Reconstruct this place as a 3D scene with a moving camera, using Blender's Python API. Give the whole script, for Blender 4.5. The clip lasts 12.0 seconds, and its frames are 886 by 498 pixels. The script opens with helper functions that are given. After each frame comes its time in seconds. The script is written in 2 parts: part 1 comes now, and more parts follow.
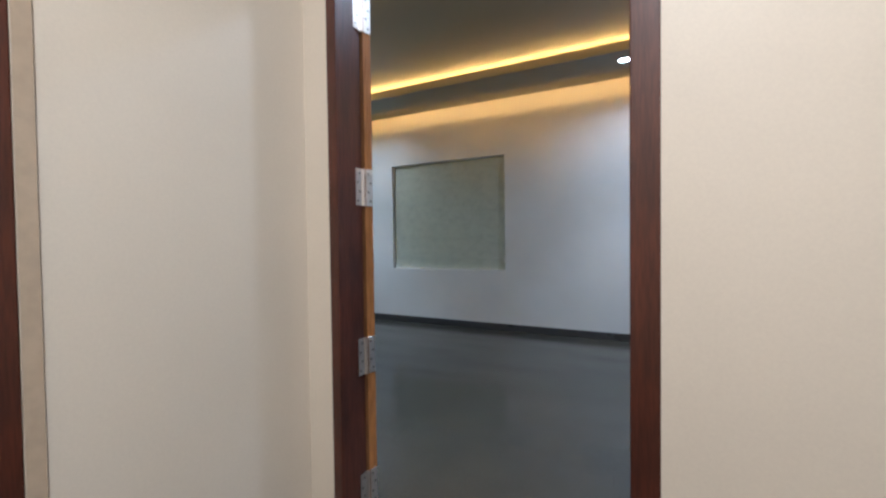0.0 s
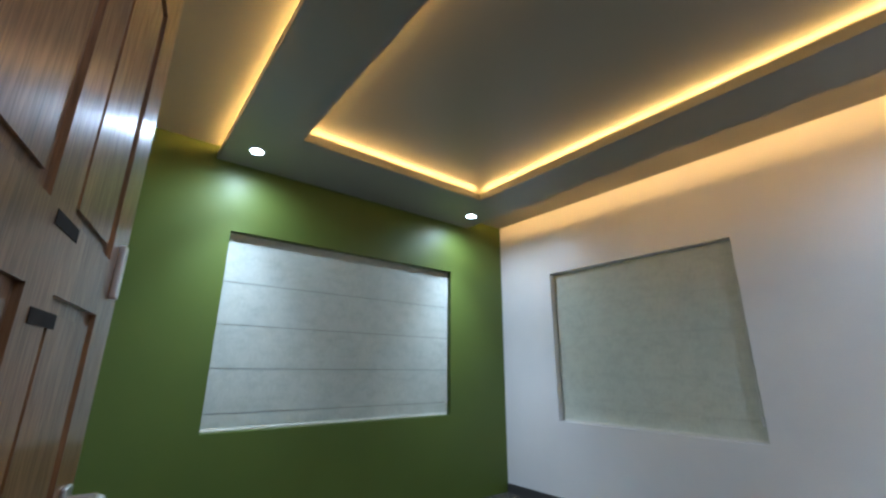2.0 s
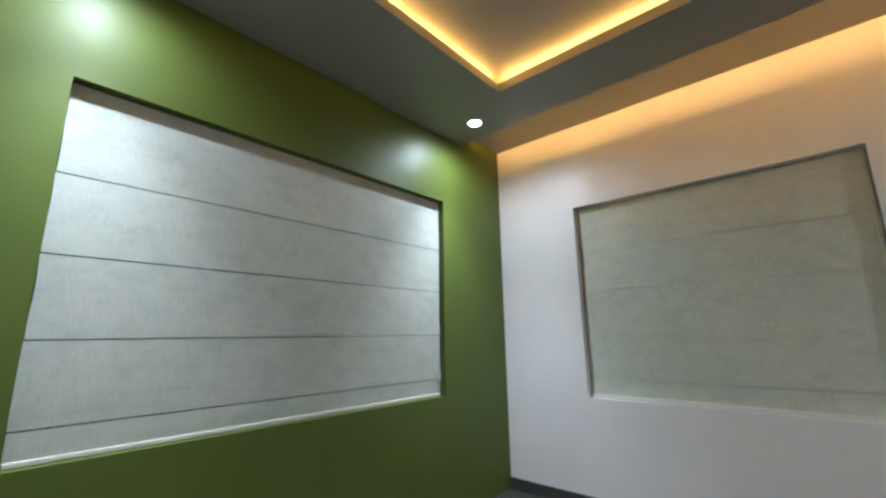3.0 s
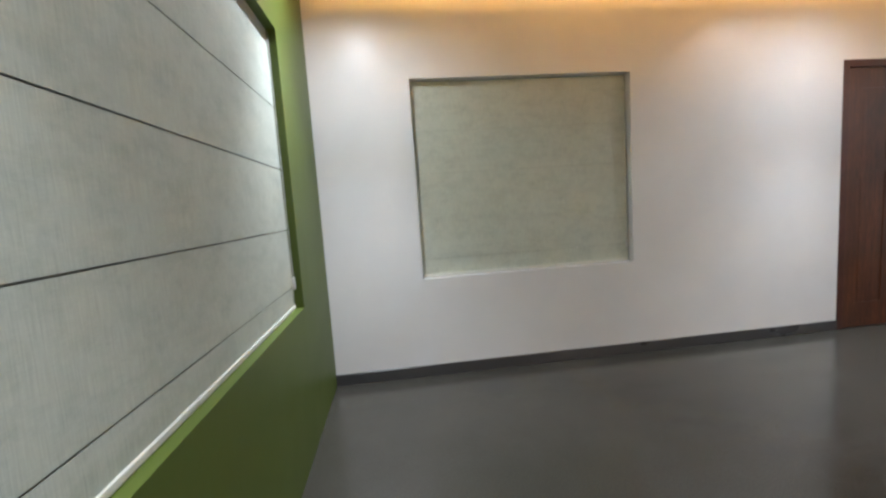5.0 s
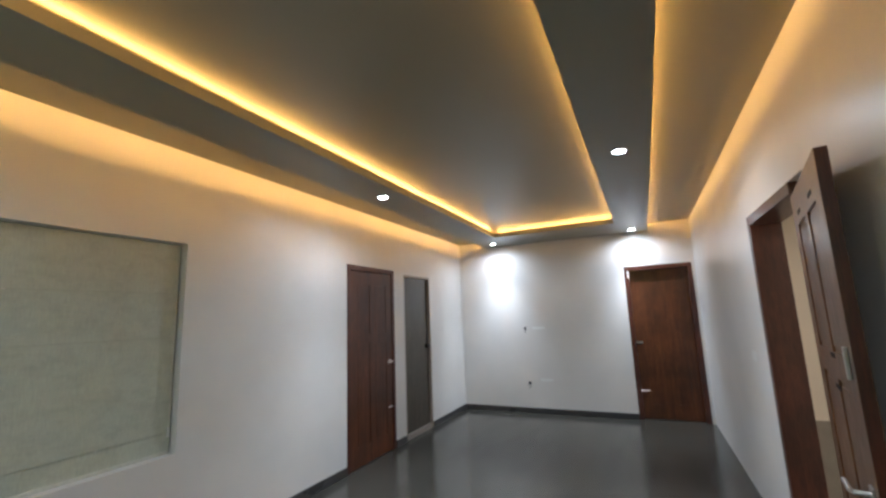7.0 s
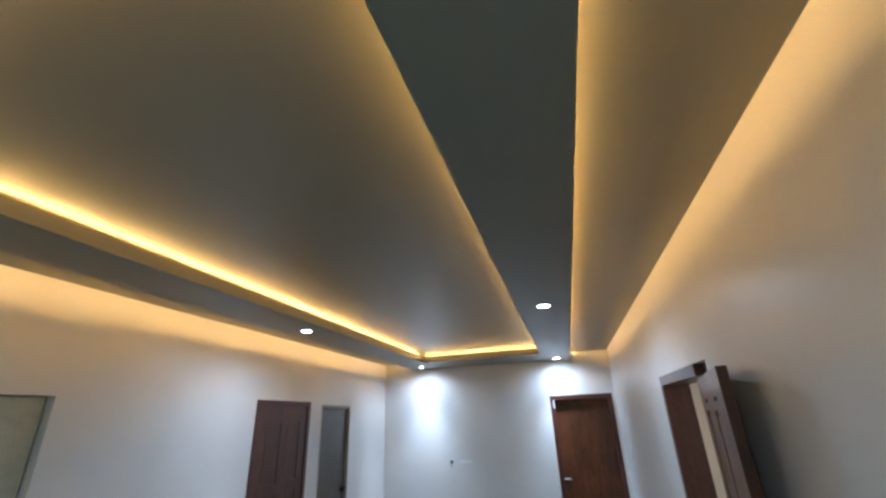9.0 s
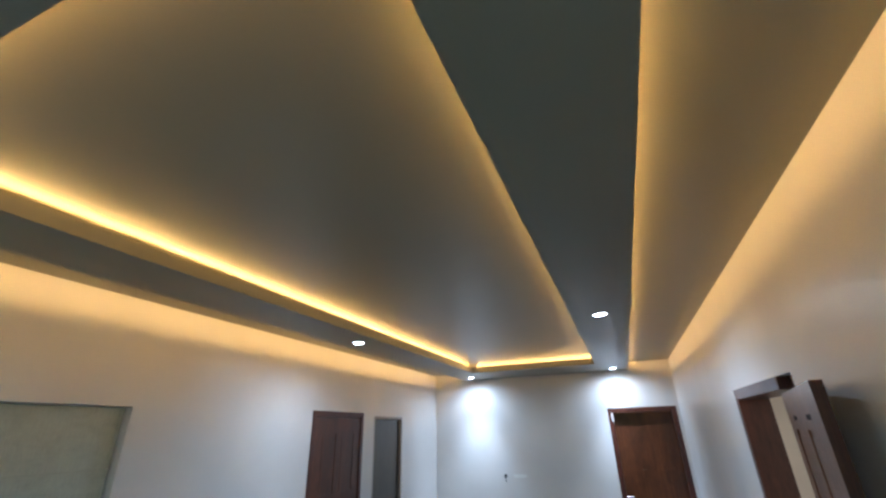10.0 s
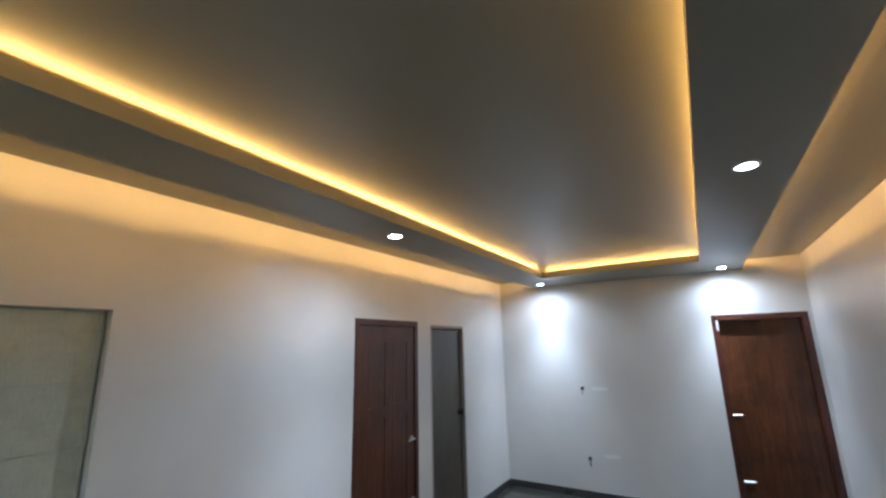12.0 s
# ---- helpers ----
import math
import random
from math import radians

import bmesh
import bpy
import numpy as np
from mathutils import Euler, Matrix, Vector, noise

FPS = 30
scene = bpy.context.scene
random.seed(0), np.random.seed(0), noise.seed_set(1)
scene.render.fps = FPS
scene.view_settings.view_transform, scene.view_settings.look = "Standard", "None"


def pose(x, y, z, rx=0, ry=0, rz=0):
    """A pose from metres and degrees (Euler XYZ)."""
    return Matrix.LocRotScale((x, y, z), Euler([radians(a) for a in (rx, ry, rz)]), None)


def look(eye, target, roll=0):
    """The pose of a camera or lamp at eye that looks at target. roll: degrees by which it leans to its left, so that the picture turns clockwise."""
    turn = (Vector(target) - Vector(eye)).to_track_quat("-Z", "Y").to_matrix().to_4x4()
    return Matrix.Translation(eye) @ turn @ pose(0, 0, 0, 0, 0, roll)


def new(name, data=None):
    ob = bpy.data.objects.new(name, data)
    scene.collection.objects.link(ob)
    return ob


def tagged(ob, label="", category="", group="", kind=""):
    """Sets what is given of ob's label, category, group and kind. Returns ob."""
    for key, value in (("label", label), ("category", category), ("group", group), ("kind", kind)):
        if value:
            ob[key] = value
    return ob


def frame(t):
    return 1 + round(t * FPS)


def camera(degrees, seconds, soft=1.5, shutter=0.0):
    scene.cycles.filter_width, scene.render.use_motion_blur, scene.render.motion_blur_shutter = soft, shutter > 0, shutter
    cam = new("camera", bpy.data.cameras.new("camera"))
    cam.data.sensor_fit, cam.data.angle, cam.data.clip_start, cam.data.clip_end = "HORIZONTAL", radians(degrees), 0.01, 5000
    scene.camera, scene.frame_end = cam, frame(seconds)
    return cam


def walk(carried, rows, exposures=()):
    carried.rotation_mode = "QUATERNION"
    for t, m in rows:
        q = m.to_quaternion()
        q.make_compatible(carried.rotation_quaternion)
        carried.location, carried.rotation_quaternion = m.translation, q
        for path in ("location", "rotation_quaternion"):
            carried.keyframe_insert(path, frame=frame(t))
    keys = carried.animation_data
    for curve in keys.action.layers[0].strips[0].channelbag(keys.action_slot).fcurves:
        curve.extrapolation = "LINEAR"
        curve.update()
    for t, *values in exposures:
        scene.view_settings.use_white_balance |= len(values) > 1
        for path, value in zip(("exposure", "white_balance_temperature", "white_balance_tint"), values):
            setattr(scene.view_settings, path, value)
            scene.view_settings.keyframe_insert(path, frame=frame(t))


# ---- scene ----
cam = camera(93.9, 12.0, soft=2.6)
PATH = [
    (0, (3.787, -4.668, 1.082), (2.881, -2.885, 1.037), -0.7),
    (0.5, (3.562, -4.119, 1.1), (2.49, -2.433, 1.185), -1.0),
    (1, (3.448, -3.75, 1.136), (2.192, -2.215, 1.394), -0.7),
    (1.2, (3.422, -3.649, 1.128), (2.078, -2.213, 1.489), -0.4),
    (1.5, (3.404, -3.584, 1.121), (1.965, -2.294, 1.636), 0.0),
    (2, (3.169, -3.348, 1.145), (1.663, -2.156, 1.705), 0.4),
    (2.5, (2.611, -3.041, 1.169), (1.116, -1.801, 1.642), 0.2),
    (3, (1.927, -2.903, 1.136), (0.624, -1.443, 1.547), -0.8),
    (5, (0.494, -2.877, 1.209), (0.713, -0.9, 1.002), -3.9),
    (5.5, (0.498, -2.788, 1.227), (1.261, -0.966, 0.916), -3.7),
    (6, (0.478, -2.839, 1.242), (1.712, -1.284, 1.004), -2.8),
    (6.5, (0.451, -2.804, 1.311), (2.075, -1.638, 1.349), -2.1),
    (7, (0.448, -2.8, 1.508), (2.232, -1.954, 1.83), -2.2),
    (7.5, (0.404, -2.873, 1.669), (2.222, -2.291, 2.267), -2.4),
    (9.5, (0.413, -2.806, 1.881), (2.172, -2.29, 2.681), -1.4),
    (10, (0.429, -2.791, 1.886), (2.132, -2.119, 2.691), -1.5),
    (10.5, (0.443, -2.785, 1.886), (2.095, -1.977, 2.671), -1.5),
    (11, (0.574, -2.728, 1.852), (2.202, -1.819, 2.574), -1.5),
    (11.5, (0.891, -2.638, 1.847), (2.531, -1.663, 2.45), -1.4),
    (12, (1.323, -2.486, 1.867), (2.987, -1.473, 2.315), -1.3),
]
walk(cam, [(t, look(eye, target, roll)) for t, eye, target, roll in PATH],
     exposures=[(0, 0.48, 5350, 10), (1.0, 0.64, 4850, 8), (1.5, 0.78, 4900, 8), (2.0, 0.80, 5300, 9), (3, 0.92, 5900, 12), (5, 1.08, 6400, 14), (6, 0.94, 6650, 13), (7, 0.78, 6050, 11), (9.5, 0.61, 5250, 8), (12, 0.58, 5500, 9)])

# ---- plan, in metres: the corner of the green and the long wall is the origin ----
LEN, DEP, CEIL, TRAY = 7.02, 3.485, 2.62, 2.722   # room length, depth, border ceiling, raised ceiling
BACK = DEP + 0.163                               # corridor side of the entry wall
SKIRT = 0.080
TX0, TX1, TY0, TY1 = 0.645, 6.17, -2.555, -0.925    # opening of the ceiling tray
CY, CN = -2.957, -0.505                          # outer edges of the border, at the light slots along the entry wall and the long wall
LAMPS = [(0.305, -0.727), (0.297, -2.757), (3.565, -0.727), (3.52, -2.755), (6.685, -0.727), (6.735, -2.757)]
NW = (0.66, 2.235, 0.705, 2.07)                  # window recess in the long wall: x0, x1, z0, z1
NG = (-2.79, -0.735, 0.742, 2.10)                # window recess in the green wall: y0, y1, z0, z1
D1 = (3.955, 4.868, 2.10)                        # wooden door in the long wall
D2 = (5.108, 5.832, 2.07)                        # grey door beside it
D3 = (-3.446, -2.587, 2.12)                      # wooden door in the far wall
D4 = (2.863, 3.802, 2.085)                        # entry doorway

# ---- world and large lights ----
world = bpy.data.worlds.new("world")
scene.world = world
world.use_nodes = True
world.node_tree.nodes["Background"].inputs[0].default_value = (0.02, 0.02, 0.025, 1)
world.node_tree.nodes["Background"].inputs[1].default_value = 0.1

WIDE_W, CORE_W, SPOT_COLOUR = 38.0, 92.0, (0.81, 0.91, 1.0)
STRIP_L, SLOT_L, STRIP_COLOUR = 40.0, 48.0, (1.0, 0.52, 0.13)
CORRIDOR_W, CORRIDOR_COLOUR = 37.0, (1.0, 0.90, 0.79)


# ---- materials ----
def material(name):
    m = bpy.data.materials.new(name)
    m.use_nodes = True
    nt = m.node_tree
    return m, nt, nt.nodes["Principled BSDF"]


def link(nt, a, ao, b, bi):
    nt.links.new(a.outputs[ao], b.inputs[bi])


def coords(nt, scale=(1, 1, 1)):
    tc, mp = nt.nodes.new("ShaderNodeTexCoord"), nt.nodes.new("ShaderNodeMapping")
    mp.inputs["Scale"].default_value = scale
    link(nt, tc, "Object", mp, "Vector")
    return mp


def noise_node(nt, mp, scale, detail=4.0, rough=0.55):
    n = nt.nodes.new("ShaderNodeTexNoise")
    n.inputs["Scale"].default_value, n.inputs["Detail"].default_value, n.inputs["Roughness"].default_value = scale, detail, rough
    link(nt, mp, "Vector", n, "Vector")
    return n


def ramp(nt, src, a, b, lo=0.35, hi=0.65):
    r = nt.nodes.new("ShaderNodeValToRGB")
    r.color_ramp.elements[0].position, r.color_ramp.elements[1].position = lo, hi
    r.color_ramp.elements[0].color, r.color_ramp.elements[1].color = (*a, 1), (*b, 1)
    link(nt, src, 0, r, "Fac")
    return r


def mix(nt, kind, fac, a, b):
    x = nt.nodes.new("ShaderNodeMix")
    x.data_type, x.blend_type = "RGBA", kind
    x.inputs["Factor"].default_value = fac
    nt.links.new(a.outputs[0], x.inputs[6])
    nt.links.new(b.outputs[0], x.inputs[7])
    return x


def bump(nt, bsdf, src, strength, distance):
    b = nt.nodes.new("ShaderNodeBump")
    b.inputs["Strength"].default_value, b.inputs["Distance"].default_value = strength, distance
    link(nt, src, 0, b, "Height")
    link(nt, b, "Normal", bsdf, "Normal")


def paint(name, colour, rough=0.45, vary=0.05, relief=0.25, spec=0.5, sheen=0.04):
    """Rolled wall paint: cloudy patches, roller stipple, uneven sheen."""
    m, nt, s = material(name)
    mp = coords(nt)
    big, fine = noise_node(nt, mp, 1.3, 5), noise_node(nt, mp, 140, 3)
    dark = tuple(c * (1 - 2 * vary) for c in colour)
    r1 = ramp(nt, big, dark, colour, 0.3, 0.7)
    r2 = ramp(nt, fine, (1 - vary,) * 3, (1, 1, 1), 0.3, 0.7)
    link(nt, mix(nt, "MULTIPLY", 1.0, r1, r2), 2, s, "Base Color")
    rr = ramp(nt, noise_node(nt, mp, 2.1, 2), (rough - sheen,) * 3, (rough + sheen,) * 3, 0.2, 0.8)
    link(nt, rr, 0, s, "Roughness")
    s.inputs["Specular IOR Level"].default_value = spec
    wavy = noise_node(nt, mp, 9, 2)
    ad = nt.nodes.new("ShaderNodeMath")
    ad.operation = "MULTIPLY_ADD"
    ad.inputs[1].default_value = 0.25
    link(nt, fine, 0, ad, 0)
    link(nt, wavy, 0, ad, 2)
    if relief:
        bump(nt, s, ad, relief, 0.004)
    return m


def timber(name, dark, light, rough=0.35, axis="z", coat=0.3, blotch=0.5):
    """Stained wood with grain along one axis."""
    m, nt, s = material(name)
    sc = {"z": (9, 9, 0.55), "x": (0.55, 9, 9), "y": (9, 0.55, 9)}[axis]
    mp, mq = coords(nt, sc), coords(nt)
    grain, pores = noise_node(nt, mp, 3.2, 8, 0.65), noise_node(nt, mp, 26, 3)
    r1 = ramp(nt, grain, dark, light, 0.32, 0.68)
    r2 = ramp(nt, pores, (0.62,) * 3, (1, 1, 1), 0.35, 0.6)
    r3 = ramp(nt, noise_node(nt, mq, 2.6, 4), (1 - blotch,) * 3, (1, 1, 1), 0.35, 0.65)
    a = mix(nt, "MULTIPLY", 1.0, r1, r2)
    b = nt.nodes.new("ShaderNodeMix")
    b.data_type, b.blend_type = "RGBA", "MULTIPLY"
    b.inputs["Factor"].default_value = 1
    nt.links.new(a.outputs[2], b.inputs[6])
    nt.links.new(r3.outputs[0], b.inputs[7])
    nt.links.new(b.outputs[2], s.inputs["Base Color"])
    rr = ramp(nt, pores, (rough + 0.12,) * 3, (rough,) * 3)
    link(nt, rr, 0, s, "Roughness")
    s.inputs["Coat Weight"].default_value, s.inputs["Coat Roughness"].default_value = coat, 0.18
    bump(nt, s, grain, 0.15, 0.002)
    return m


def plain(name, colour, rough=0.5, metal=0.0, vary=0.12, scale=30):
    m, nt, s = material(name)
    n = noise_node(nt, coords(nt), scale, 4)
    link(nt, ramp(nt, n, tuple(c * (1 - vary) for c in colour), colour), 0, s, "Base Color")
    link(nt, ramp(nt, n, (max(rough - 0.03, 0.03),) * 3, (rough + 0.03,) * 3), 0, s, "Roughness")
    s.inputs["Metallic"].default_value = metal
    return m


def glow(name, colour, strength):
    m, nt, s = material(name)
    s.inputs["Base Color"].default_value = (0.8, 0.8, 0.8, 1)
    s.inputs["Emission Color"].default_value = (*colour, 1)
    s.inputs["Emission Strength"].default_value = strength
    return m


def stone_floor():
    """Dark grey polished floor: mottled, with wiping marks and dust in the sheen."""
    m, nt, s = material("polished dark floor")
    mp = coords(nt)
    cloud, speck, smear = noise_node(nt, mp, 0.9, 6, 0.6), noise_node(nt, mp, 160, 3), noise_node(nt, coords(nt, (0.7, 3, 1)), 1.6, 5, 0.6)
    r1 = ramp(nt, cloud, (0.046, 0.042, 0.034), (0.067, 0.061, 0.050), 0.3, 0.7)
    r2 = ramp(nt, speck, (0.75,) * 3, (1.1,) * 3, 0.35, 0.65)
    link(nt, mix(nt, "MULTIPLY", 1.0, r1, r2), 2, s, "Base Color")
    link(nt, ramp(nt, smear, (0.13,) * 3, (0.27,) * 3, 0.35, 0.7), 0, s, "Roughness")
    s.inputs["Specular IOR Level"].default_value = 0.6
    bump(nt, s, noise_node(nt, mp, 14, 2), 0.04, 0.003)
    return m


def blind_cloth(name, colour):
    """Woven blackout cloth: fine slub weave, faint vertical streaks and stains."""
    m, nt, s = material(name)
    mp = coords(nt)
    weft, warp = noise_node(nt, coords(nt, (40, 40, 420)), 1.0, 3), noise_node(nt, coords(nt, (300, 300, 14)), 1.0, 3)
    stain = noise_node(nt, coords(nt, (0.7, 1, 1.3)), 9.0, 8, 0.75)
    r1 = ramp(nt, weft, tuple(c * 0.93 for c in colour), colour, 0.3, 0.7)
    r2 = ramp(nt, warp, (0.82,) * 3, (1, 1, 1), 0.3, 0.7)
    r3 = ramp(nt, stain, (0.81, 0.82, 0.81), (1, 1, 1), 0.30, 0.55)
    a = mix(nt, "MULTIPLY", 1.0, r1, r2)
    b = nt.nodes.new("ShaderNodeMix")
    b.data_type, b.blend_type = "RGBA", "MULTIPLY"
    b.inputs["Factor"].default_value = 1
    nt.links.new(a.outputs[2], b.inputs[6])
    nt.links.new(r3.outputs[0], b.inputs[7])
    nt.links.new(b.outputs[2], s.inputs["Base Color"])
    s.inputs["Roughness"].default_value = 0.85
    bump(nt, s, weft, 0.04, 0.001)
    return m


WHITE = paint("white wall paint", (0.80, 0.77, 0.74), 0.36)
GREEN = paint("olive green wall paint", (0.098, 0.134, 0.020), 0.48, 0.06, 0.25, 0.35)
CEILING = paint("satin ceiling board", (0.272, 0.260, 0.206), 0.40, 0.02, 0.0, 0.5, 0.01)
CREAM = paint("cream corridor paint", (0.80, 0.72, 0.60), 0.5, 0.04)
FLOOR = stone_floor()
SKIRTING = plain("dark grey skirting tile", (0.055, 0.052, 0.05), 0.3, 0, 0.05, 3)
FRAME_WOOD = timber("dark stained frame wood", (0.078, 0.018, 0.009), (0.132, 0.031, 0.014), 0.38)
DOOR_WOOD = timber("brown door wood", (0.078, 0.020, 0.006), (0.175, 0.052, 0.015), 0.30)
LEAF_WOOD = timber("polished brown door wood", (0.21, 0.092, 0.037), (0.37, 0.18, 0.078), 0.30, coat=0.4, blotch=0.35)
RAW_WOOD = timber("raw door edge wood", (0.35, 0.138, 0.03), (0.50, 0.215, 0.06), 0.6, coat=0.0, blotch=0.2)
GREY_DOOR = timber("grey brown laminate", (0.078, 0.061, 0.043), (0.125, 0.10, 0.072), 0.35, coat=0.1, blotch=0.2)
TAN_PLASTER = plain("tan plaster", (0.50, 0.40, 0.29), 0.7)
GREY_TRIM = plain("beige door surround", (0.34, 0.29, 0.25), 0.5)
STEEL = plain("brushed steel", (0.74, 0.71, 0.69), 0.36, 1.0, 0.05, 90)
SCREW = plain("dull screw metal", (0.30, 0.28, 0.26), 0.4, 1.0)
BLACK = plain("black plastic", (0.015, 0.015, 0.016), 0.45)
SLOT_SHADE = plain("shadowed raw groove", (0.014, 0.008, 0.005), 0.9)
PUTTY = plain("white wall putty", (0.86, 0.86, 0.84), 0.8, 0, 0.05, 60)
TAPE = plain("white packing tape", (0.80, 0.78, 0.74), 0.5)
LAMP_TRIM = plain("white lamp trim", (0.82, 0.82, 0.80), 0.4)
CLOTH_LIGHT = blind_cloth("pale grey blind cloth", (0.54, 0.57, 0.49))
CLOTH_DARK = blind_cloth("grey green blind cloth", (0.60, 0.62, 0.51))
# the shade inside the blinds' seams, put into the tape colour: dark and faint
SEAM_SHADE = plain("seam tape in shade colour", (0.26, 0.26, 0.22), 0.9)
SEAM_SHADE_FAINT = plain("seam tape in faint shade colour", (0.46, 0.47, 0.38), 0.9)
HEM_BAR = plain("pale hem tape", (0.66, 0.65, 0.57), 0.7)
CORD = plain("white cord", (0.78, 0.76, 0.72), 0.6)
LAMP_GLOW = glow("cool white lamp diffuser", SPOT_COLOUR, 40.0)
STRIP_GLOW = glow("amber strip light", STRIP_COLOUR, STRIP_L)
SLOT_GLOW = glow("amber slot light", STRIP_COLOUR, SLOT_L)
CORRIDOR_GLOW = glow("warm corridor fill glow", CORRIDOR_COLOUR, 10.0)


# ---- building helpers ----
def box(bm, x0, x1, y0, y1, z0, z1):
    v = [bm.verts.new(p) for p in ((x0, y0, z0), (x1, y0, z0), (x1, y1, z0), (x0, y1, z0),
                                   (x0, y0, z1), (x1, y0, z1), (x1, y1, z1), (x0, y1, z1))]
    for f in ((3, 2, 1, 0), (4, 5, 6, 7), (0, 1, 5, 4), (1, 2, 6, 5), (2, 3, 7, 6), (3, 0, 4, 7)):
        bm.faces.new([v[i] for i in f])


def boxes(*dims):
    bm = bmesh.new()
    for d in dims:
        box(bm, *d)
    return bm


def rounded(bm, width=0.003, segments=2):
    bmesh.ops.bevel(bm, geom=list(bm.edges), offset=width, segments=segments, affect="EDGES", profile=0.6)
    return bm


def disc(bm, r0, r1, z0, z1, n=28, centre=(0, 0)):
    """A ring (r0 > 0) or a disc, with thickness."""
    cx, cy = centre
    rings = []
    for r, z in ((r0, z0), (r1, z0), (r1, z1), (r0, z1)):
        rings.append([bm.verts.new((cx + r * math.cos(2 * math.pi * i / n), cy + r * math.sin(2 * math.pi * i / n), z)) for i in range(n)] if r > 0 else None)
    if r0 > 0:
        pairs = ((0, 1), (1, 2), (2, 3), (3, 0))
    else:
        pairs = ((1, 2),)
        bm.faces.new(rings[1])
        bm.faces.new(rings[2])
    for a, b in pairs:
        for i in range(n):
            j = (i + 1) % n
            bm.faces.new((rings[a][i], rings[a][j], rings[b][j], rings[b][i]))
    bmesh.ops.recalc_face_normals(bm, faces=bm.faces)
    return bm


def tube(bm, pts, r, n=8):
    pts = [Vector(p) for p in pts]
    rings = []
    for i, p in enumerate(pts):
        d = (pts[min(i + 1, len(pts) - 1)] - pts[max(i - 1, 0)]).normalized()
        a = d.orthogonal().normalized()
        b = d.cross(a)
        rings.append([bm.verts.new(p + r * (math.cos(2 * math.pi * k / n) * a + math.sin(2 * math.pi * k / n) * b)) for k in range(n)])
    for q, s in zip(rings, rings[1:]):
        for k in range(n):
            bm.faces.new((q[k], q[(k + 1) % n], s[(k + 1) % n], s[k]))
    bm.faces.new(rings[0][::-1])
    bm.faces.new(rings[-1])
    bmesh.ops.recalc_face_normals(bm, faces=bm.faces)
    return bm


def mesh_of(name, bm, mat, smooth=False):
    me = bpy.data.meshes.new(name)
    bm.to_mesh(me)
    bm.free()
    me.materials.append(mat)
    if smooth:
        for p in me.polygons:
            p.use_smooth = True
    return me


def part(name, bm, mat, parent, label="", smooth=False):
    ob = new(name, mesh_of(name, bm, mat, smooth))
    ob.parent = parent
    return tagged(ob, label)


def setting(name, bm, mat, label, category):
    return tagged(new(name, mesh_of(name, bm, mat)), label, category, kind="structure")


def thing(name, m, label, category, group="", kind=""):
    ob = new(name)
    ob.empty_display_size = 0.1
    ob.matrix_basis = m
    return tagged(ob, label, category, group, kind)


# ---- large structure ----
WT = 0.20
setting("floor", boxes((-WT, LEN + WT, -DEP, WT, -0.1, 0)), FLOOR, "dark grey polished floor with soft lamp reflections", "floor")
# long wall: window recess 85 mm deep, two door openings
DN = 0.085
north = boxes((0, NW[0], 0, WT, 0, TRAY), (NW[0], NW[1], 0, WT, 0, NW[2]), (NW[0], NW[1], 0, WT, NW[3], TRAY),
              (NW[0], NW[1], DN, WT, NW[2], NW[3]), (NW[1], D1[0], 0, WT, 0, TRAY), (D1[0], D1[1], 0, WT, D1[2], TRAY),
              (D1[1], D2[0], 0, WT, 0, TRAY), (D2[0], D2[1], 0, WT, D2[2], TRAY), (D2[1], LEN, 0, WT, 0, TRAY))
setting("wall_north", north, WHITE, "white painted wall with window recess and two doors", "wall")
DG = 0.07
west = boxes((-WT, 0, NG[1], WT, 0, TRAY), (-WT, 0, NG[0], NG[1], 0, NG[2]), (-WT, 0, NG[0], NG[1], NG[3], TRAY),
             (-WT, -DG, NG[0], NG[1], NG[2], NG[3]), (-WT, 0, -BACK, NG[0], 0, TRAY))
setting("wall_west", west, GREEN, "olive green painted accent wall with window recess", "wall")
east = boxes((LEN, LEN + WT, D3[1], WT, 0, TRAY), (LEN, LEN + WT, D3[0], D3[1], D3[2], TRAY), (LEN, LEN + WT, -BACK, D3[0], 0, TRAY))
setting("wall_east", east, WHITE, "white painted end wall with a wooden door", "wall")
south = boxes((0, D4[0], -BACK + 0.02, -DEP - 0.05, 0, TRAY), (0, D4[0] - 0.16, -DEP - 0.05, -DEP, 0, TRAY), (D4[0] - 0.16, D4[0], -DEP - 0.05, -DEP, D4[2], TRAY), (D4[0], D4[1], -BACK + 0.02, -DEP, D4[2], TRAY), (D4[1], LEN, -BACK + 0.02, -DEP, 0, TRAY))
setting("wall_south", south, WHITE, "white painted wall with the entry doorway", "wall")
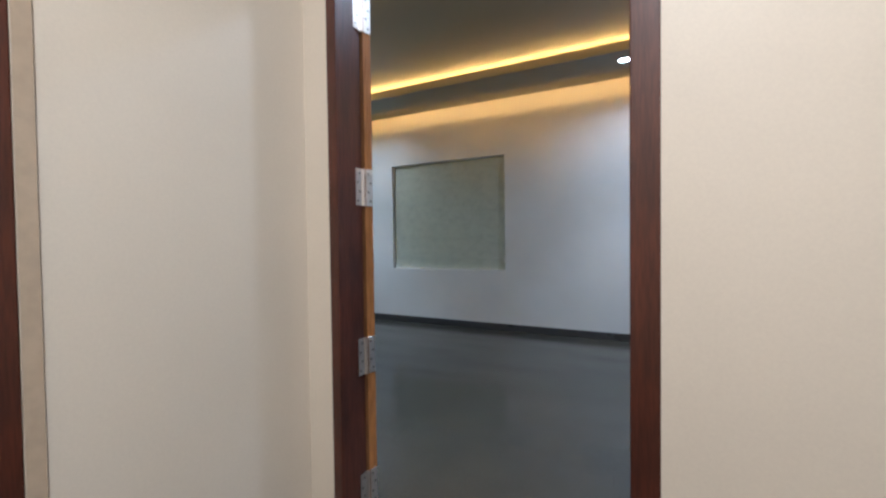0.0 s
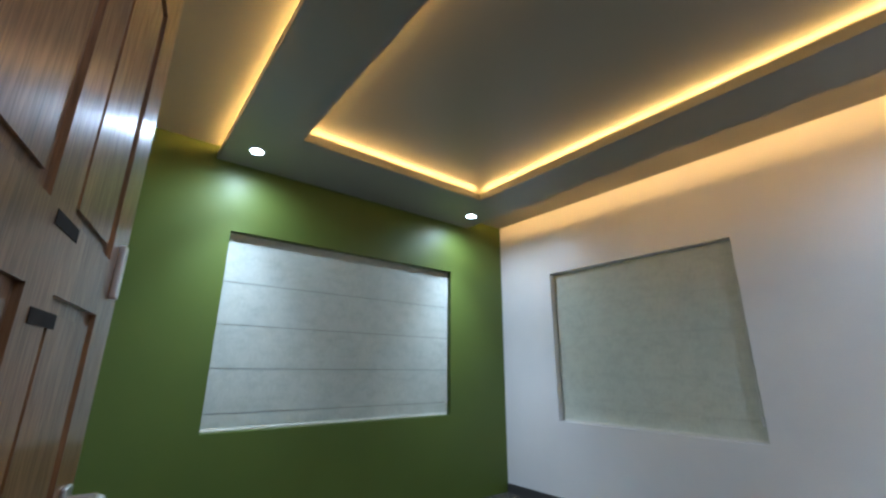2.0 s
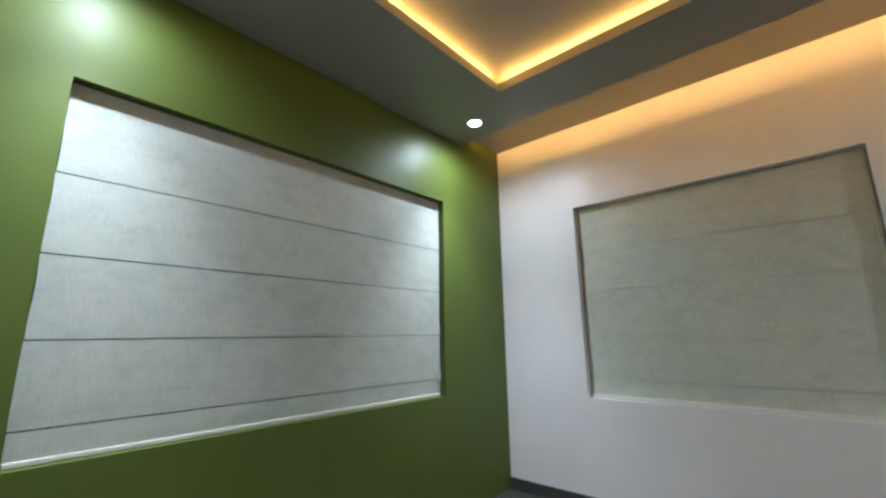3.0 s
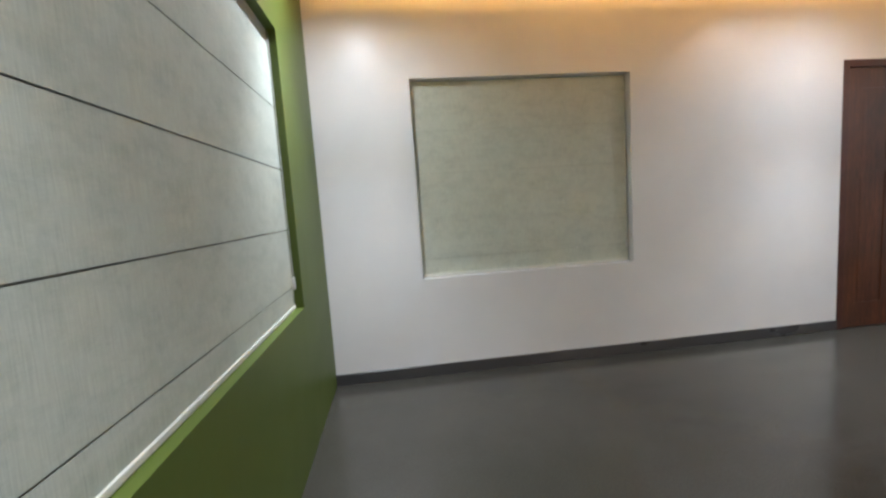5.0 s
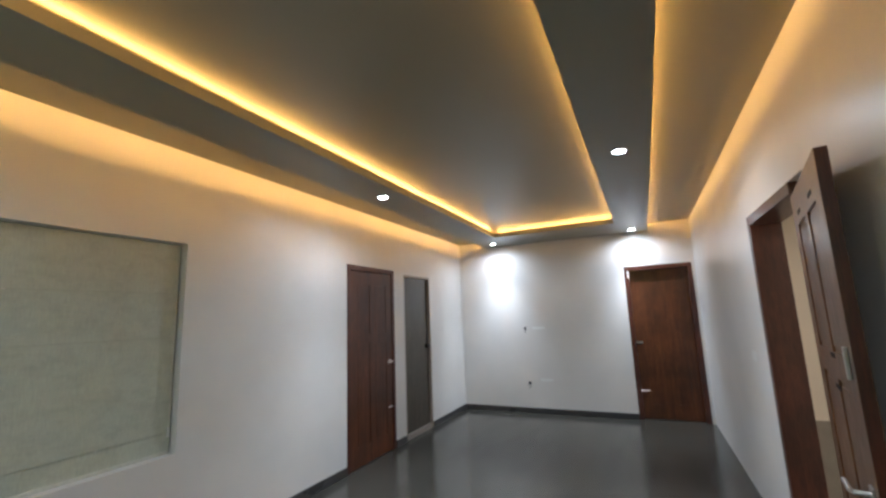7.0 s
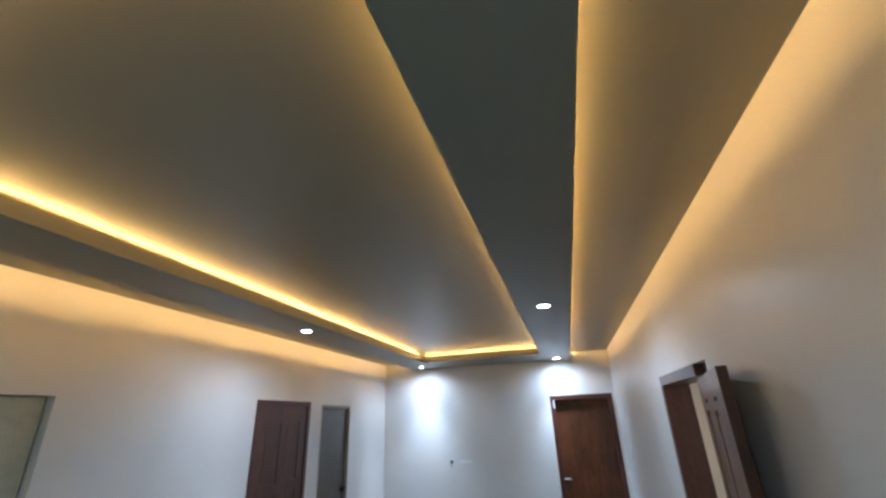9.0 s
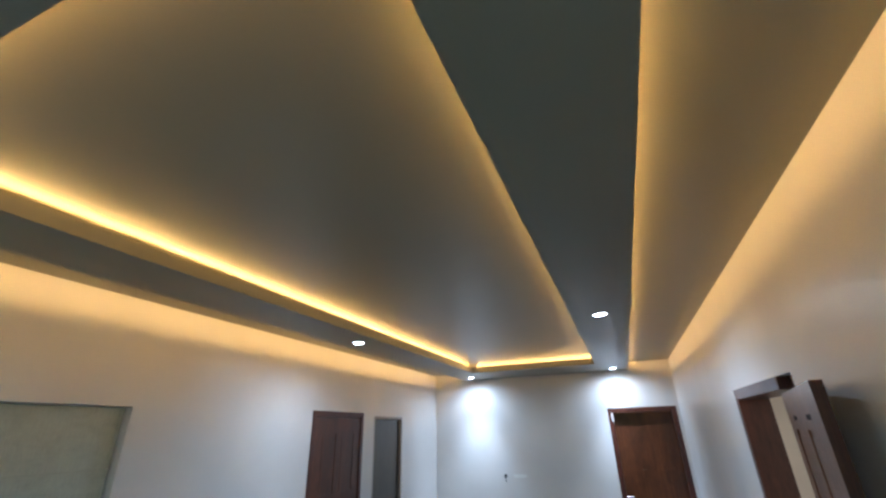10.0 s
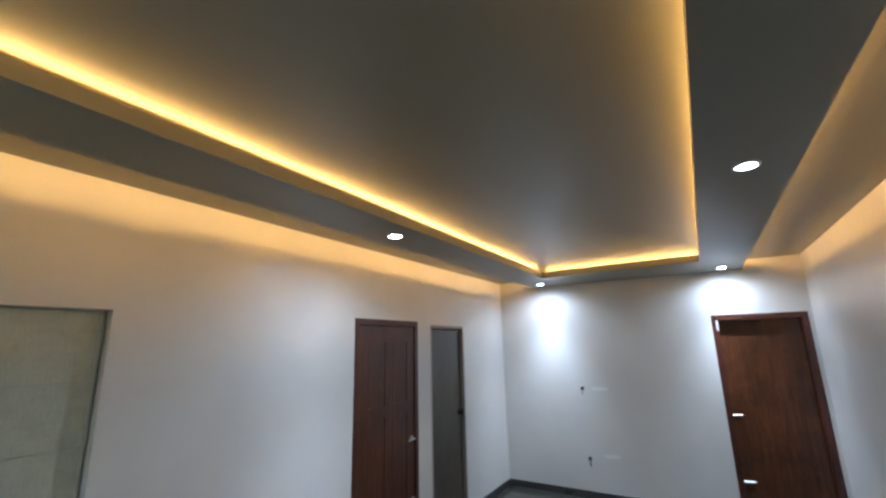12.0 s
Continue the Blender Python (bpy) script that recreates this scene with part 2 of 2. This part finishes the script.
# stepped ceiling: a dropped border round a raised tray, with a slot along the entry wall and one along the long wall
# the upper part of every step is set back, a ledge at the back of which the strip lights are fixed, hidden from below
LEDGE, BACKSET, END_SET = TRAY - 0.044, 0.070, 0.19   # the ledge by the end wall is deeper
top = boxes((0, TX0, CY, CN, CEIL, LEDGE), (TX1, LEN, CY, CN, CEIL, LEDGE), (TX0, TX1, TY1, CN, CEIL, LEDGE), (TX0, TX1, CY, TY0, CEIL, LEDGE),
            (0, TX0 - BACKSET, CY + BACKSET, CN - BACKSET, LEDGE, TRAY), (TX1 + END_SET, LEN, CY + BACKSET, CN - BACKSET, LEDGE, TRAY),
            (TX0 - BACKSET, TX1 + END_SET, TY1 + BACKSET, CN - BACKSET, LEDGE, TRAY), (TX0 - BACKSET, TX1 + END_SET, CY + BACKSET, TY0 - BACKSET, LEDGE, TRAY),
            (-WT, LEN + WT, -BACK, WT, TRAY, TRAY + 0.1))
setting("ceiling", top, CEILING, "grey satin stepped ceiling with raised tray", "ceiling")
# skirting
B = 0.012
for nm, d in (("baseboard", (0, D1[0], -B, 0, 0, SKIRT)), ("baseboard", (D1[1], D2[0], -B, 0, 0, SKIRT)), ("baseboard", (D2[1], LEN, -B, 0, 0, SKIRT)),
              ("baseboard", (LEN - B, LEN, D3[1], -B, 0, SKIRT))):
    setting(nm, rounded(boxes(d), 0.002, 1), SKIRTING, "dark grey polished stone skirting", "baseboard")

# corridor outside the entry
KX0, KX1, KY = 2.763, 7.6, -6.0
setting("corridor_floor", boxes((KX0 - 0.1, KX1 + 0.1, KY - 0.1, -DEP, -0.1, -0.002)), FLOOR, "dark grey polished corridor floor", "floor")
skin = boxes((KX0, D4[0], -BACK, -BACK + 0.02, 0, 2.8), (D4[0], D4[1], -BACK, -BACK + 0.02, D4[2], 2.8), (D4[1], KX1, -BACK, -BACK + 0.02, 0, 2.8))
setting("corridor_wall_north", skin, CREAM, "cream painted corridor wall around the doorway", "wall")
K5 = (-5.287, -4.352, 2.1)
setting("corridor_wall_west", boxes((KX0 - 0.12, KX0, K5[1], -BACK, 0, 2.8), (KX0 - 0.12, KX0, K5[0], K5[1], K5[2], 2.8), (KX0 - 0.12, KX0, KY, K5[0], 0, 2.8)), CREAM,
        "cream painted corridor end wall with a door", "wall")
setting("corridor_wall_east", boxes((KX1, KX1 + 0.12, KY, -BACK, 0, 2.8)), CREAM, "cream painted corridor wall", "wall")
setting("corridor_wall_south", boxes((KX0 - 0.12, KX1 + 0.12, KY - 0.12, KY, 0, 2.8)), CREAM, "cream painted corridor wall", "wall")
setting("corridor_ceiling", boxes((KX0 - 0.12, KX1 + 0.12, KY - 0.12, -BACK, 2.8, 2.9)), LAMP_TRIM, "plain white corridor ceiling", "ceiling")


# ---- amber strip lights on the ceiling steps ----
def light_band(length, mat):
    """A row of short lit lengths along x, glowing to the front (+y); the rest is white channel."""
    n = max(2, round(length / 0.3))
    y0, y1, z0, z1 = 0.0, 0.004, 0.006, 0.0235
    bm = bmesh.new()
    rows = [[bm.verts.new((-length / 2 + length * i / n, y, z)) for y, z in ((y1, z0), (y1, z1), (y0, z1), (y0, z0))] for i in range(n + 1)]
    for q, r in zip(rows, rows[1:]):
        for k in range(4):
            f = bm.faces.new((q[k], q[(k + 1) % 4], r[(k + 1) % 4], r[k]))
            f.material_index = 1 if k else 0
    for end in (rows[0], rows[-1]):
        bm.faces.new(end).material_index = 1
    bmesh.ops.recalc_face_normals(bm, faces=bm.faces)
    me = mesh_of("light_band", bm, mat)
    me.materials.append(LAMP_TRIM)
    return me


def strip_light(x, y, turn, length, label, lit=STRIP_GLOW):
    """A lit strip standing at the back of a ceiling step's ledge in a thin channel; its front looks out over the ledge."""
    ob = thing("strip_light", pose(x, y, LEDGE, 0, 0, turn), label, "strip light", "amber strip lights of the ceiling")
    band = new("light_band", light_band(length, lit))
    band.parent = ob
    tagged(band, "glowing amber light band")
    part("channel", boxes((-length / 2, length / 2, -0.003, 0.006, 0.0, 0.006)), LAMP_TRIM, ob)


SB = BACKSET - 0.006   # how far behind the edge the strips stand
MX, MY = (TX0 + TX1) / 2, (TY0 + TY1) / 2
strip_light(MX, TY1 + SB, 180, TX1 - TX0, "amber strip light along the long edge of the tray")
strip_light(MX, TY0 - SB, 0, TX1 - TX0, "amber strip light along the tray edge near the entry")
strip_light(TX0 - SB, MY, -90, TY1 - TY0, "amber strip light along the short tray edge by the green wall")
strip_light(TX1 + END_SET - 0.006, MY, 90, TY1 - TY0, "amber strip light along the short tray edge by the end wall")
strip_light(LEN / 2, CY + SB, 180, LEN - 0.01, "amber strip light along the slot by the entry wall", SLOT_GLOW)
strip_light(LEN / 2, CN - SB, 0, LEN - 0.01, "amber strip light along the slot by the long wall", SLOT_GLOW)


# ---- recessed downlights ----
def downlight(x, y):
    ob = thing("downlight", pose(x, y, CEIL), "round white recessed downlight shining cool white", "downlight", "downlights in the ceiling border")
    part("trim_ring", disc(bmesh.new(), 0.042, 0.056, -0.006, 0.0), LAMP_TRIM, ob, smooth=False)
    part("diffuser", disc(bmesh.new(), 0, 0.042, -0.003, 0.0), LAMP_GLOW, ob, "glowing white diffuser")
    # the lens throws a core down to the floor and a wide skirt
    for nm, watts, angle in (("core_beam", CORE_W, 74), ("wide_beam", WIDE_W, 170)):
        la = bpy.data.lights.new(nm, "SPOT")
        la.energy, la.color, la.spot_size, la.spot_blend, la.shadow_soft_size = watts, SPOT_COLOUR, radians(angle), 1.0, 0.042
        lo = new(nm, la)
        lo.parent = ob
        lo.location = (0, 0, -0.012)


for x, y in LAMPS:
    downlight(x, y)


def corridor_fill(x, y):
    ob = thing("corridor_fill_light", pose(x, y, 2.8), "unseen round warm fill light added on the corridor ceiling", "ceiling light", "corridor lights")
    part("housing", disc(bmesh.new(), 0.10, 0.12, -0.03, 0), LAMP_TRIM, ob)
    part("diffuser", disc(bmesh.new(), 0, 0.10, -0.025, 0), CORRIDOR_GLOW, ob, "glowing warm diffuser")
    la = bpy.data.lights.new("corridor_fill_beam", "AREA")
    la.shape, la.size, la.energy, la.color = "DISK", 0.2, CORRIDOR_W, CORRIDOR_COLOUR
    lo = new("beam", la)
    lo.parent = ob
    lo.location = (0, 0, -0.035)


# added out of view, behind the start of the walk, to brighten the corridor
corridor_fill(4.05, -5.05)


# ---- doors ----
def door_frame(ob, w, h, d, face, mat=FRAME_WOOD):
    """Jambs and head of a frame: width along x from 0, depth along y from 0 to d."""
    part("jamb", rounded(boxes((0, face, 0, d, 0, h))), mat, ob)
    part("jamb", rounded(boxes((w - face, w, 0, d, 0, h))), mat, ob)
    part("head", rounded(boxes((face + 0.0005, w - face - 0.0005, 0, d, h - face, h))), mat, ob)


def panel_leaf(w, h, t, panels, rec=0.010):
    """A leaf with sunk panels on its front (y = 0) side; panels as x0, x1, z0, z1."""
    bm = bmesh.new()
    xs = sorted({0, w, *(p[0] for p in panels), *(p[1] for p in panels)})
    zs = sorted({0, h, *(p[2] for p in panels), *(p[3] for p in panels)})
    for x0, x1 in zip(xs, xs[1:]):
        for z0, z1 in zip(zs, zs[1:]):
            cx, cz = (x0 + x1) / 2, (z0 + z1) / 2
            sunk = any(p[0] < cx < p[1] and p[2] < cz < p[3] for p in panels)
            if sunk:
                box(bm, x0, x1, rec, t, z0, z1)
                g = 0.022
                box(bm, x0 + g, x1 - g, 0.003, rec, z0 + g, z1 - g)
            else:
                box(bm, x0, x1, 0, t, z0, z1)
    return bm


def lever_handle(ob, x, z, y, way=-1, mat=STEEL):
    """A rose and a lever; y is the leaf's face, the lever reaches toward way along x."""
    bm = rounded(boxes((x - 0.022, x + 0.022, y - 0.008, y, z - 0.022, z + 0.022)), 0.004)
    tube(bm, [(x, y - 0.006, z), (x, y - 0.045, z), (x + way * 0.012, y - 0.052, z), (x + way * 0.11, y - 0.052, z)], 0.008)
    part("handle", bm, mat, ob, "brushed steel lever handle")


UPPER = lambda w, h: [(0.12, w / 2 - 0.045, h * 0.66, h - 0.15), (w / 2 + 0.045, w - 0.12, h * 0.66, h - 0.15),
                      (0.12, w / 2 - 0.045, 0.20, h * 0.612), (w / 2 + 0.045, w - 0.12, 0.20, h * 0.612)]

# wooden door in the long wall
w, h = D1[1] - D1[0], D1[2]
d = thing("door_1", pose(D1[0], -0.004, 0), "closed brown wooden panel door in a dark frame", "door", kind="structure")
door_frame(d, w, h, 0.12, 0.055)
leaf = part("leaf", panel_leaf(w - 0.114, h - 0.066, 0.035, UPPER(w - 0.114, h - 0.066), 0.0045), DOOR_WOOD, d)
leaf.location = (0.057, 0.012, 0.006)
lever_handle(leaf, w - 0.114 - 0.05, 1.0, 0)
part("latch_plate", rounded(boxes((w - 0.114 - 0.09, w - 0.114 - 0.002, -0.004, 0, 0.47, 0.488)), 0.001, 1), STEEL, leaf, "small steel bolt")

# grey laminate door
w, h = D2[1] - D2[0], D2[2]
d = thing("door_2", pose(D2[0], 0, 0), "closed grey brown laminate bathroom door", "door", kind="structure")
door_frame(d, w, h, 0.10, 0.028, GREY_TRIM)
leaf = part("leaf", rounded(boxes((0, w - 0.06, 0, 0.03, 0, h - 0.098)), 0.002, 1), GREY_DOOR, d)
leaf.location = (0.03, 0.035, 0.066)
part("threshold", rounded(boxes((0.029, w - 0.029, 0.006, 0.10, 0, 0.062)), 0.003), GREY_TRIM, d, "raised stone threshold")
k = part("knob", disc(bmesh.new(), 0, 0.03, 0, 0.05, 20), BLACK, leaf, "dark round door knob")
k.matrix_basis = pose(w - 0.12, 0, 1.04, 90)

# wooden door in the end wall
w, h = D3[1] - D3[0], D3[2]
d = thing("door_3", pose(LEN - 0.004, D3[1], 0, 0, 0, -90), "closed dark brown wooden door set deep in its frame", "door", kind="structure")
door_frame(d, w, h, 0.16, 0.06)
leaf = part("leaf", panel_leaf(w - 0.124, h - 0.068, 0.035, UPPER(w - 0.124, h - 0.068), 0.004), DOOR_WOOD, d)
leaf.location = (0.062, 0.09, 0.006)
part("tape", boxes((0.04, 0.06, -0.002, 0.0, 1.95, 2.06)), TAPE, d, "strip of white tape on the frame")
part("bolt", rounded(boxes((0.062, 0.15, 0.080, 0.09, 1.03, 1.05)), 0.002, 1), STEEL, d, "steel tower bolt")
part("bolt", rounded(boxes((0.03, 0.17, 0.072, 0.082, 0.37, 0.39)), 0.002, 1), STEEL, d, "steel tower bolt")

# entry doorway with its leaf swung back into the room
w, h = D4[1] - D4[0], D4[2]
d = thing("door_4", pose(D4[0], -BACK - 0.003, 0), "open brown wooden entry door swung against the wall", "door", kind="structure")
part("jamb", rounded(boxes((0, 0.037, 0, 0.123, 0, h))), FRAME_WOOD, d)
part("jamb", rounded(boxes((w - 0.062, w, 0, 0.170, 0, h))), FRAME_WOOD, d)
part("head", rounded(boxes((0.0375, w - 0.0625, 0, 0.170, h - 0.062, h - 0.0005))), FRAME_WOOD, d)
LW, LH, LT = w - 0.150, 2.0, 0.036
swing = part("leaf", panel_leaf(LW, LH, LT, UPPER(LW, LH), 0.008), LEAF_WOOD, d)
HX, HY = 0.043, 0.124
ANG = 170.0
swing.matrix_basis = pose(HX + 0.007, HY + 0.041, 0.006, 0, 0, ANG)
part("edge_strip", boxes((-0.0015, 0, 0.001, LT - 0.001, 0.001, LH - 0.001)), RAW_WOOD, swing, "raw orange wood edge")
part("edge_strip", boxes((LW, LW + 0.0015, 0.001, LT - 0.001, 0.001, LH - 0.001)), FRAME_WOOD, swing)
lever_handle(swing, LW - 0.06, 0.93, 0)
# slots as thin near-black strips: the shade of their depth is painted, nothing is cut
for x0, x1, z in ((0.17, 0.26, LH - 0.115), (0.52, 0.61, LH - 0.115), (0.38, 0.47, LH * 0.66 - 0.022), (0.38, 0.47, LH * 0.612 - 0.040)):
    part("shaded_slot", boxes((x0, x1, -0.0012, 0.0008, z, z + 0.018)), SLOT_SHADE, swing, "slot drawn as a strip in its shade colour")
part("tower_bolt", rounded(boxes((LW - 0.07, LW - 0.05, -0.012, 0, 1.26, 1.36)), 0.003), STEEL, swing, "steel tower bolt")


def hinge(z):
    """A butt hinge: one plate on the jamb, one on the leaf's edge, five knuckles between them."""
    g = part("hinge", rounded(boxes((HX - 0.0045, HX - 0.002, HY - 0.036, HY - 0.006, z, z + 0.125)), 0.0008, 1), STEEL, d, "worn steel butt hinge")
    part("hinge_plate", rounded(boxes((-0.004, -0.0017, 0.002, LT - 0.004, z - 0.006, z + 0.119)), 0.0008, 1), STEEL, swing, "worn steel hinge plate")
    for i in range(5):
        k = part("knuckle", tube(bmesh.new(), [(0, 0, 0), (0, 0, 0.0245)], 0.0062 if i % 2 else 0.0066, 12), STEEL, g, smooth=False)
        k.location = (HX, HY, z + 0.025 * i)
    for i in range(4):
        s = part("screw", disc(bmesh.new(), 0, 0.0045, 0, 0.001, 12), SCREW, g)
        s.matrix_basis = pose(HX - 0.002, HY - (0.018 if i % 2 else 0.028), z + 0.016 + 0.031 * i, 0, 90, 0)
        s = part("screw", disc(bmesh.new(), 0, 0.0045, 0, 0.001, 12), SCREW, swing)
        s.matrix_basis = pose(-0.004, LT / 2 + (0.005 if i % 2 else -0.005), z + 0.010 + 0.031 * i, 0, -90, 0)


for z in (1.201, 0.624, 1.79, 0.16):
    hinge(z)

# door frame at the corridor's end
w, h = K5[1] - K5[0], K5[2]
d = thing("door_5", pose(KX0 + 0.004, K5[0], 0, 0, 0, 90), "closed dark red wooden corridor door", "door", kind="structure")
door_frame(d, w, h, 0.12, 0.06)
part("plaster_bead", rounded(boxes((w, w + 0.03, -0.006, -0.0042, 0, h)), 0.0008, 1), TAN_PLASTER, d, "tan plaster bead beside the frame")
leaf = part("leaf", panel_leaf(w - 0.124, h - 0.068, 0.035, UPPER(w - 0.124, h - 0.068)), FRAME_WOOD, d)
leaf.location = (0.062, 0.05, 0.006)


# ---- roman blinds ----
def roman_blind(m, w, h, folds, cloth, seam_shade, gap, label):
    """Flat cloth with sewn battens: x across, y toward the wall, z up from the lower edge."""
    ob = thing("roman_blind", m, label, "roman blind", "roman blinds in the window recesses")
    edges = [0.0, *folds, h]
    rng = random.Random(round(w * 1000))
    for i, (z0, z1) in enumerate(zip(edges, edges[1:])):
        bm = bmesh.new()
        nx, nz = 24, 6
        grid = []
        for a in range(nz + 1):
            row = []
            for b in range(nx + 1):
                u, v = b / nx, a / nz
                belly = 0.0007 * math.sin(5 * u + i * 2.1) * math.sin(math.pi * v) ** 2
                side = 0.004 * noise.noise((i * 3.7, v * 2.3 + i, 5.0 if b == 0 else 9.0)) if b in (0, nx) else 0
                row.append(bm.verts.new((u * w + side, -belly, z0 + gap / 2 + v * (z1 - z0 - gap))))
            grid.append(row)
        for a in range(nz):
            for b in range(nx):
                bm.faces.new((grid[a][b], grid[a][b + 1], grid[a + 1][b + 1], grid[a + 1][b]))
        rear = [[bm.verts.new(v.co + Vector((0, 0.003, 0))) for v in row] for row in grid]
        for a in range(nz):
            for b in range(nx):
                bm.faces.new((rear[a][b], rear[a + 1][b], rear[a + 1][b + 1], rear[a][b + 1]))
        for b in range(nx):
            bm.faces.new((grid[0][b + 1], grid[0][b], rear[0][b], rear[0][b + 1]))
            bm.faces.new((grid[nz][b], grid[nz][b + 1], rear[nz][b + 1], rear[nz][b]))
        for a in range(nz):
            bm.faces.new((grid[a][0], grid[a + 1][0], rear[a + 1][0], rear[a][0]))
            bm.faces.new((grid[a + 1][nx], grid[a][nx], rear[a][nx], rear[a + 1][nx]))
        part("hem" if i == 0 else "cloth_panel", bm, cloth, ob, "weighted hem" if i == 0 else "")
        if i:
            # tape behind the gap, coloured to paint the seam's shade
            bm = bmesh.new()
            cuts = sorted(rng.uniform(0.02, w - 0.02) for _ in range(2))
            for x0, x1 in zip([0.004, *cuts], [*cuts, w - 0.004]):
                if x1 - x0 > 0.02:
                    box(bm, x0, x1 - 0.012, 0.0075, 0.009, z0 - 0.004, z0 + 0.004)
            part("batten_seam", bm, seam_shade, ob)
    part("head_rail", rounded(boxes((0.004, w - 0.004, 0.004, 0.02, h - 0.03, h - 0.001)), 0.003), LAMP_TRIM, ob, "white head rail")
    part("bottom_bar", rounded(boxes((0.002, w - 0.002, -0.006, 0.012, -0.013, 0.006)), 0.004), HEM_BAR, ob, "pale bottom bar")
    cx = w - 0.018
    part("cord", tube(bmesh.new(), [(cx, -0.010, h - 0.02), (cx + 0.002, -0.010, h * 0.5), (cx, -0.011, 0.15)], 0.0015, 6), CORD, ob, "thin white pull cord")
    part("cord_weight", tube(bmesh.new(), [(cx, -0.011, 0.15), (cx, -0.012, 0.14), (cx, -0.012, 0.10), (cx, -0.011, 0.09)], 0.007, 8), CORD, ob, "small white cord weight", smooth=True)
    return ob


H = NG[3] - NG[2]
roman_blind(pose(-0.042, NG[0] + 0.004, NG[2] + 0.014, 0, 0, 90), NG[1] - NG[0] - 0.014, H - 0.018, [0.097, 0.385, 0.681, 0.98], CLOTH_LIGHT, SEAM_SHADE, 0.005,
            "lowered pale grey roman blind with sewn horizontal seams")
H = NW[3] - NW[2]
roman_blind(pose(NW[0] + 0.007, DN - 0.026, NW[2] + 0.014), NW[1] - NW[0] - 0.014, H - 0.018, [0.115, 0.72, 1.01], CLOTH_DARK, SEAM_SHADE_FAINT, 0.0036,
            "lowered grey green roman blind with faint seams")


# ---- cable stubs and patched wall on the end wall ----
def cable_stub(y, z, sx):
    ob = thing("cable_outlet", pose(LEN, y, z, 0, 0, -90), "short black cable stub in a white plastered patch", "cable outlet", "open outlets on the end wall")
    part("hole_ring", rounded(boxes((-0.02, 0.02, -0.003, 0, -0.02, 0.02)), 0.002, 1), BLACK, ob)
    part("cable", tube(bmesh.new(), [(0, -0.002, 0), (0.002, -0.03, -0.004), (0.008, -0.045, -0.03), (0.012, -0.046, -0.07)], 0.005), BLACK, ob, "black bent cable", smooth=True)
    bm = bmesh.new()
    ring = []
    for i in range(18):
        a = 2 * math.pi * i / 18
        ring.append(bm.verts.new((0.10 + sx + 0.10 * math.cos(a) * (1 + 0.18 * math.sin(3 * a + z)), -0.0015, 0.05 * (z < 1) + 0.028 * math.sin(a) * (1 + 0.25 * math.cos(2 * a)))))
    low = [bm.verts.new((v.co.x, -0.0002, v.co.z)) for v in ring]
    bm.faces.new(ring)
    for i in range(18):
        bm.faces.new((ring[i], ring[(i + 1) % 18], low[(i + 1) % 18], low[i]))
    bmesh.ops.recalc_face_normals(bm, faces=bm.faces)
    part("putty_patch", bm, PUTTY, ob, "smeared white putty")


cable_stub(-1.07, 1.275, 0.10)
cable_stub(-1.087, 0.443, 0.16)


# ---- filled patch on the entry wall ----
def wall_patch(x, z):
    bm = bmesh.new()
    ring = [bm.verts.new((0.075 * math.cos(a) * (1 + 0.15 * math.sin(3 * a)), 0.0016, 0.045 * math.sin(a) * (1 + 0.2 * math.cos(2 * a)))) for a in (2 * math.pi * i / 20 for i in range(20))]
    low = [bm.verts.new((v.co.x * 1.04, 0.0002, v.co.z * 1.04)) for v in ring]
    bm.faces.new(ring)
    for i in range(20):
        bm.faces.new((ring[i], ring[(i + 1) % 20], low[(i + 1) % 20], low[i]))
    bmesh.ops.recalc_face_normals(bm, faces=bm.faces)
    ob = new("putty_patch", mesh_of("putty_patch", bm, PUTTY))
    ob.matrix_basis = pose(x, -DEP, z)
    tagged(ob, "small patch of smooth white putty on the wall", "wall patch")


wall_patch(4.2, 1.14)
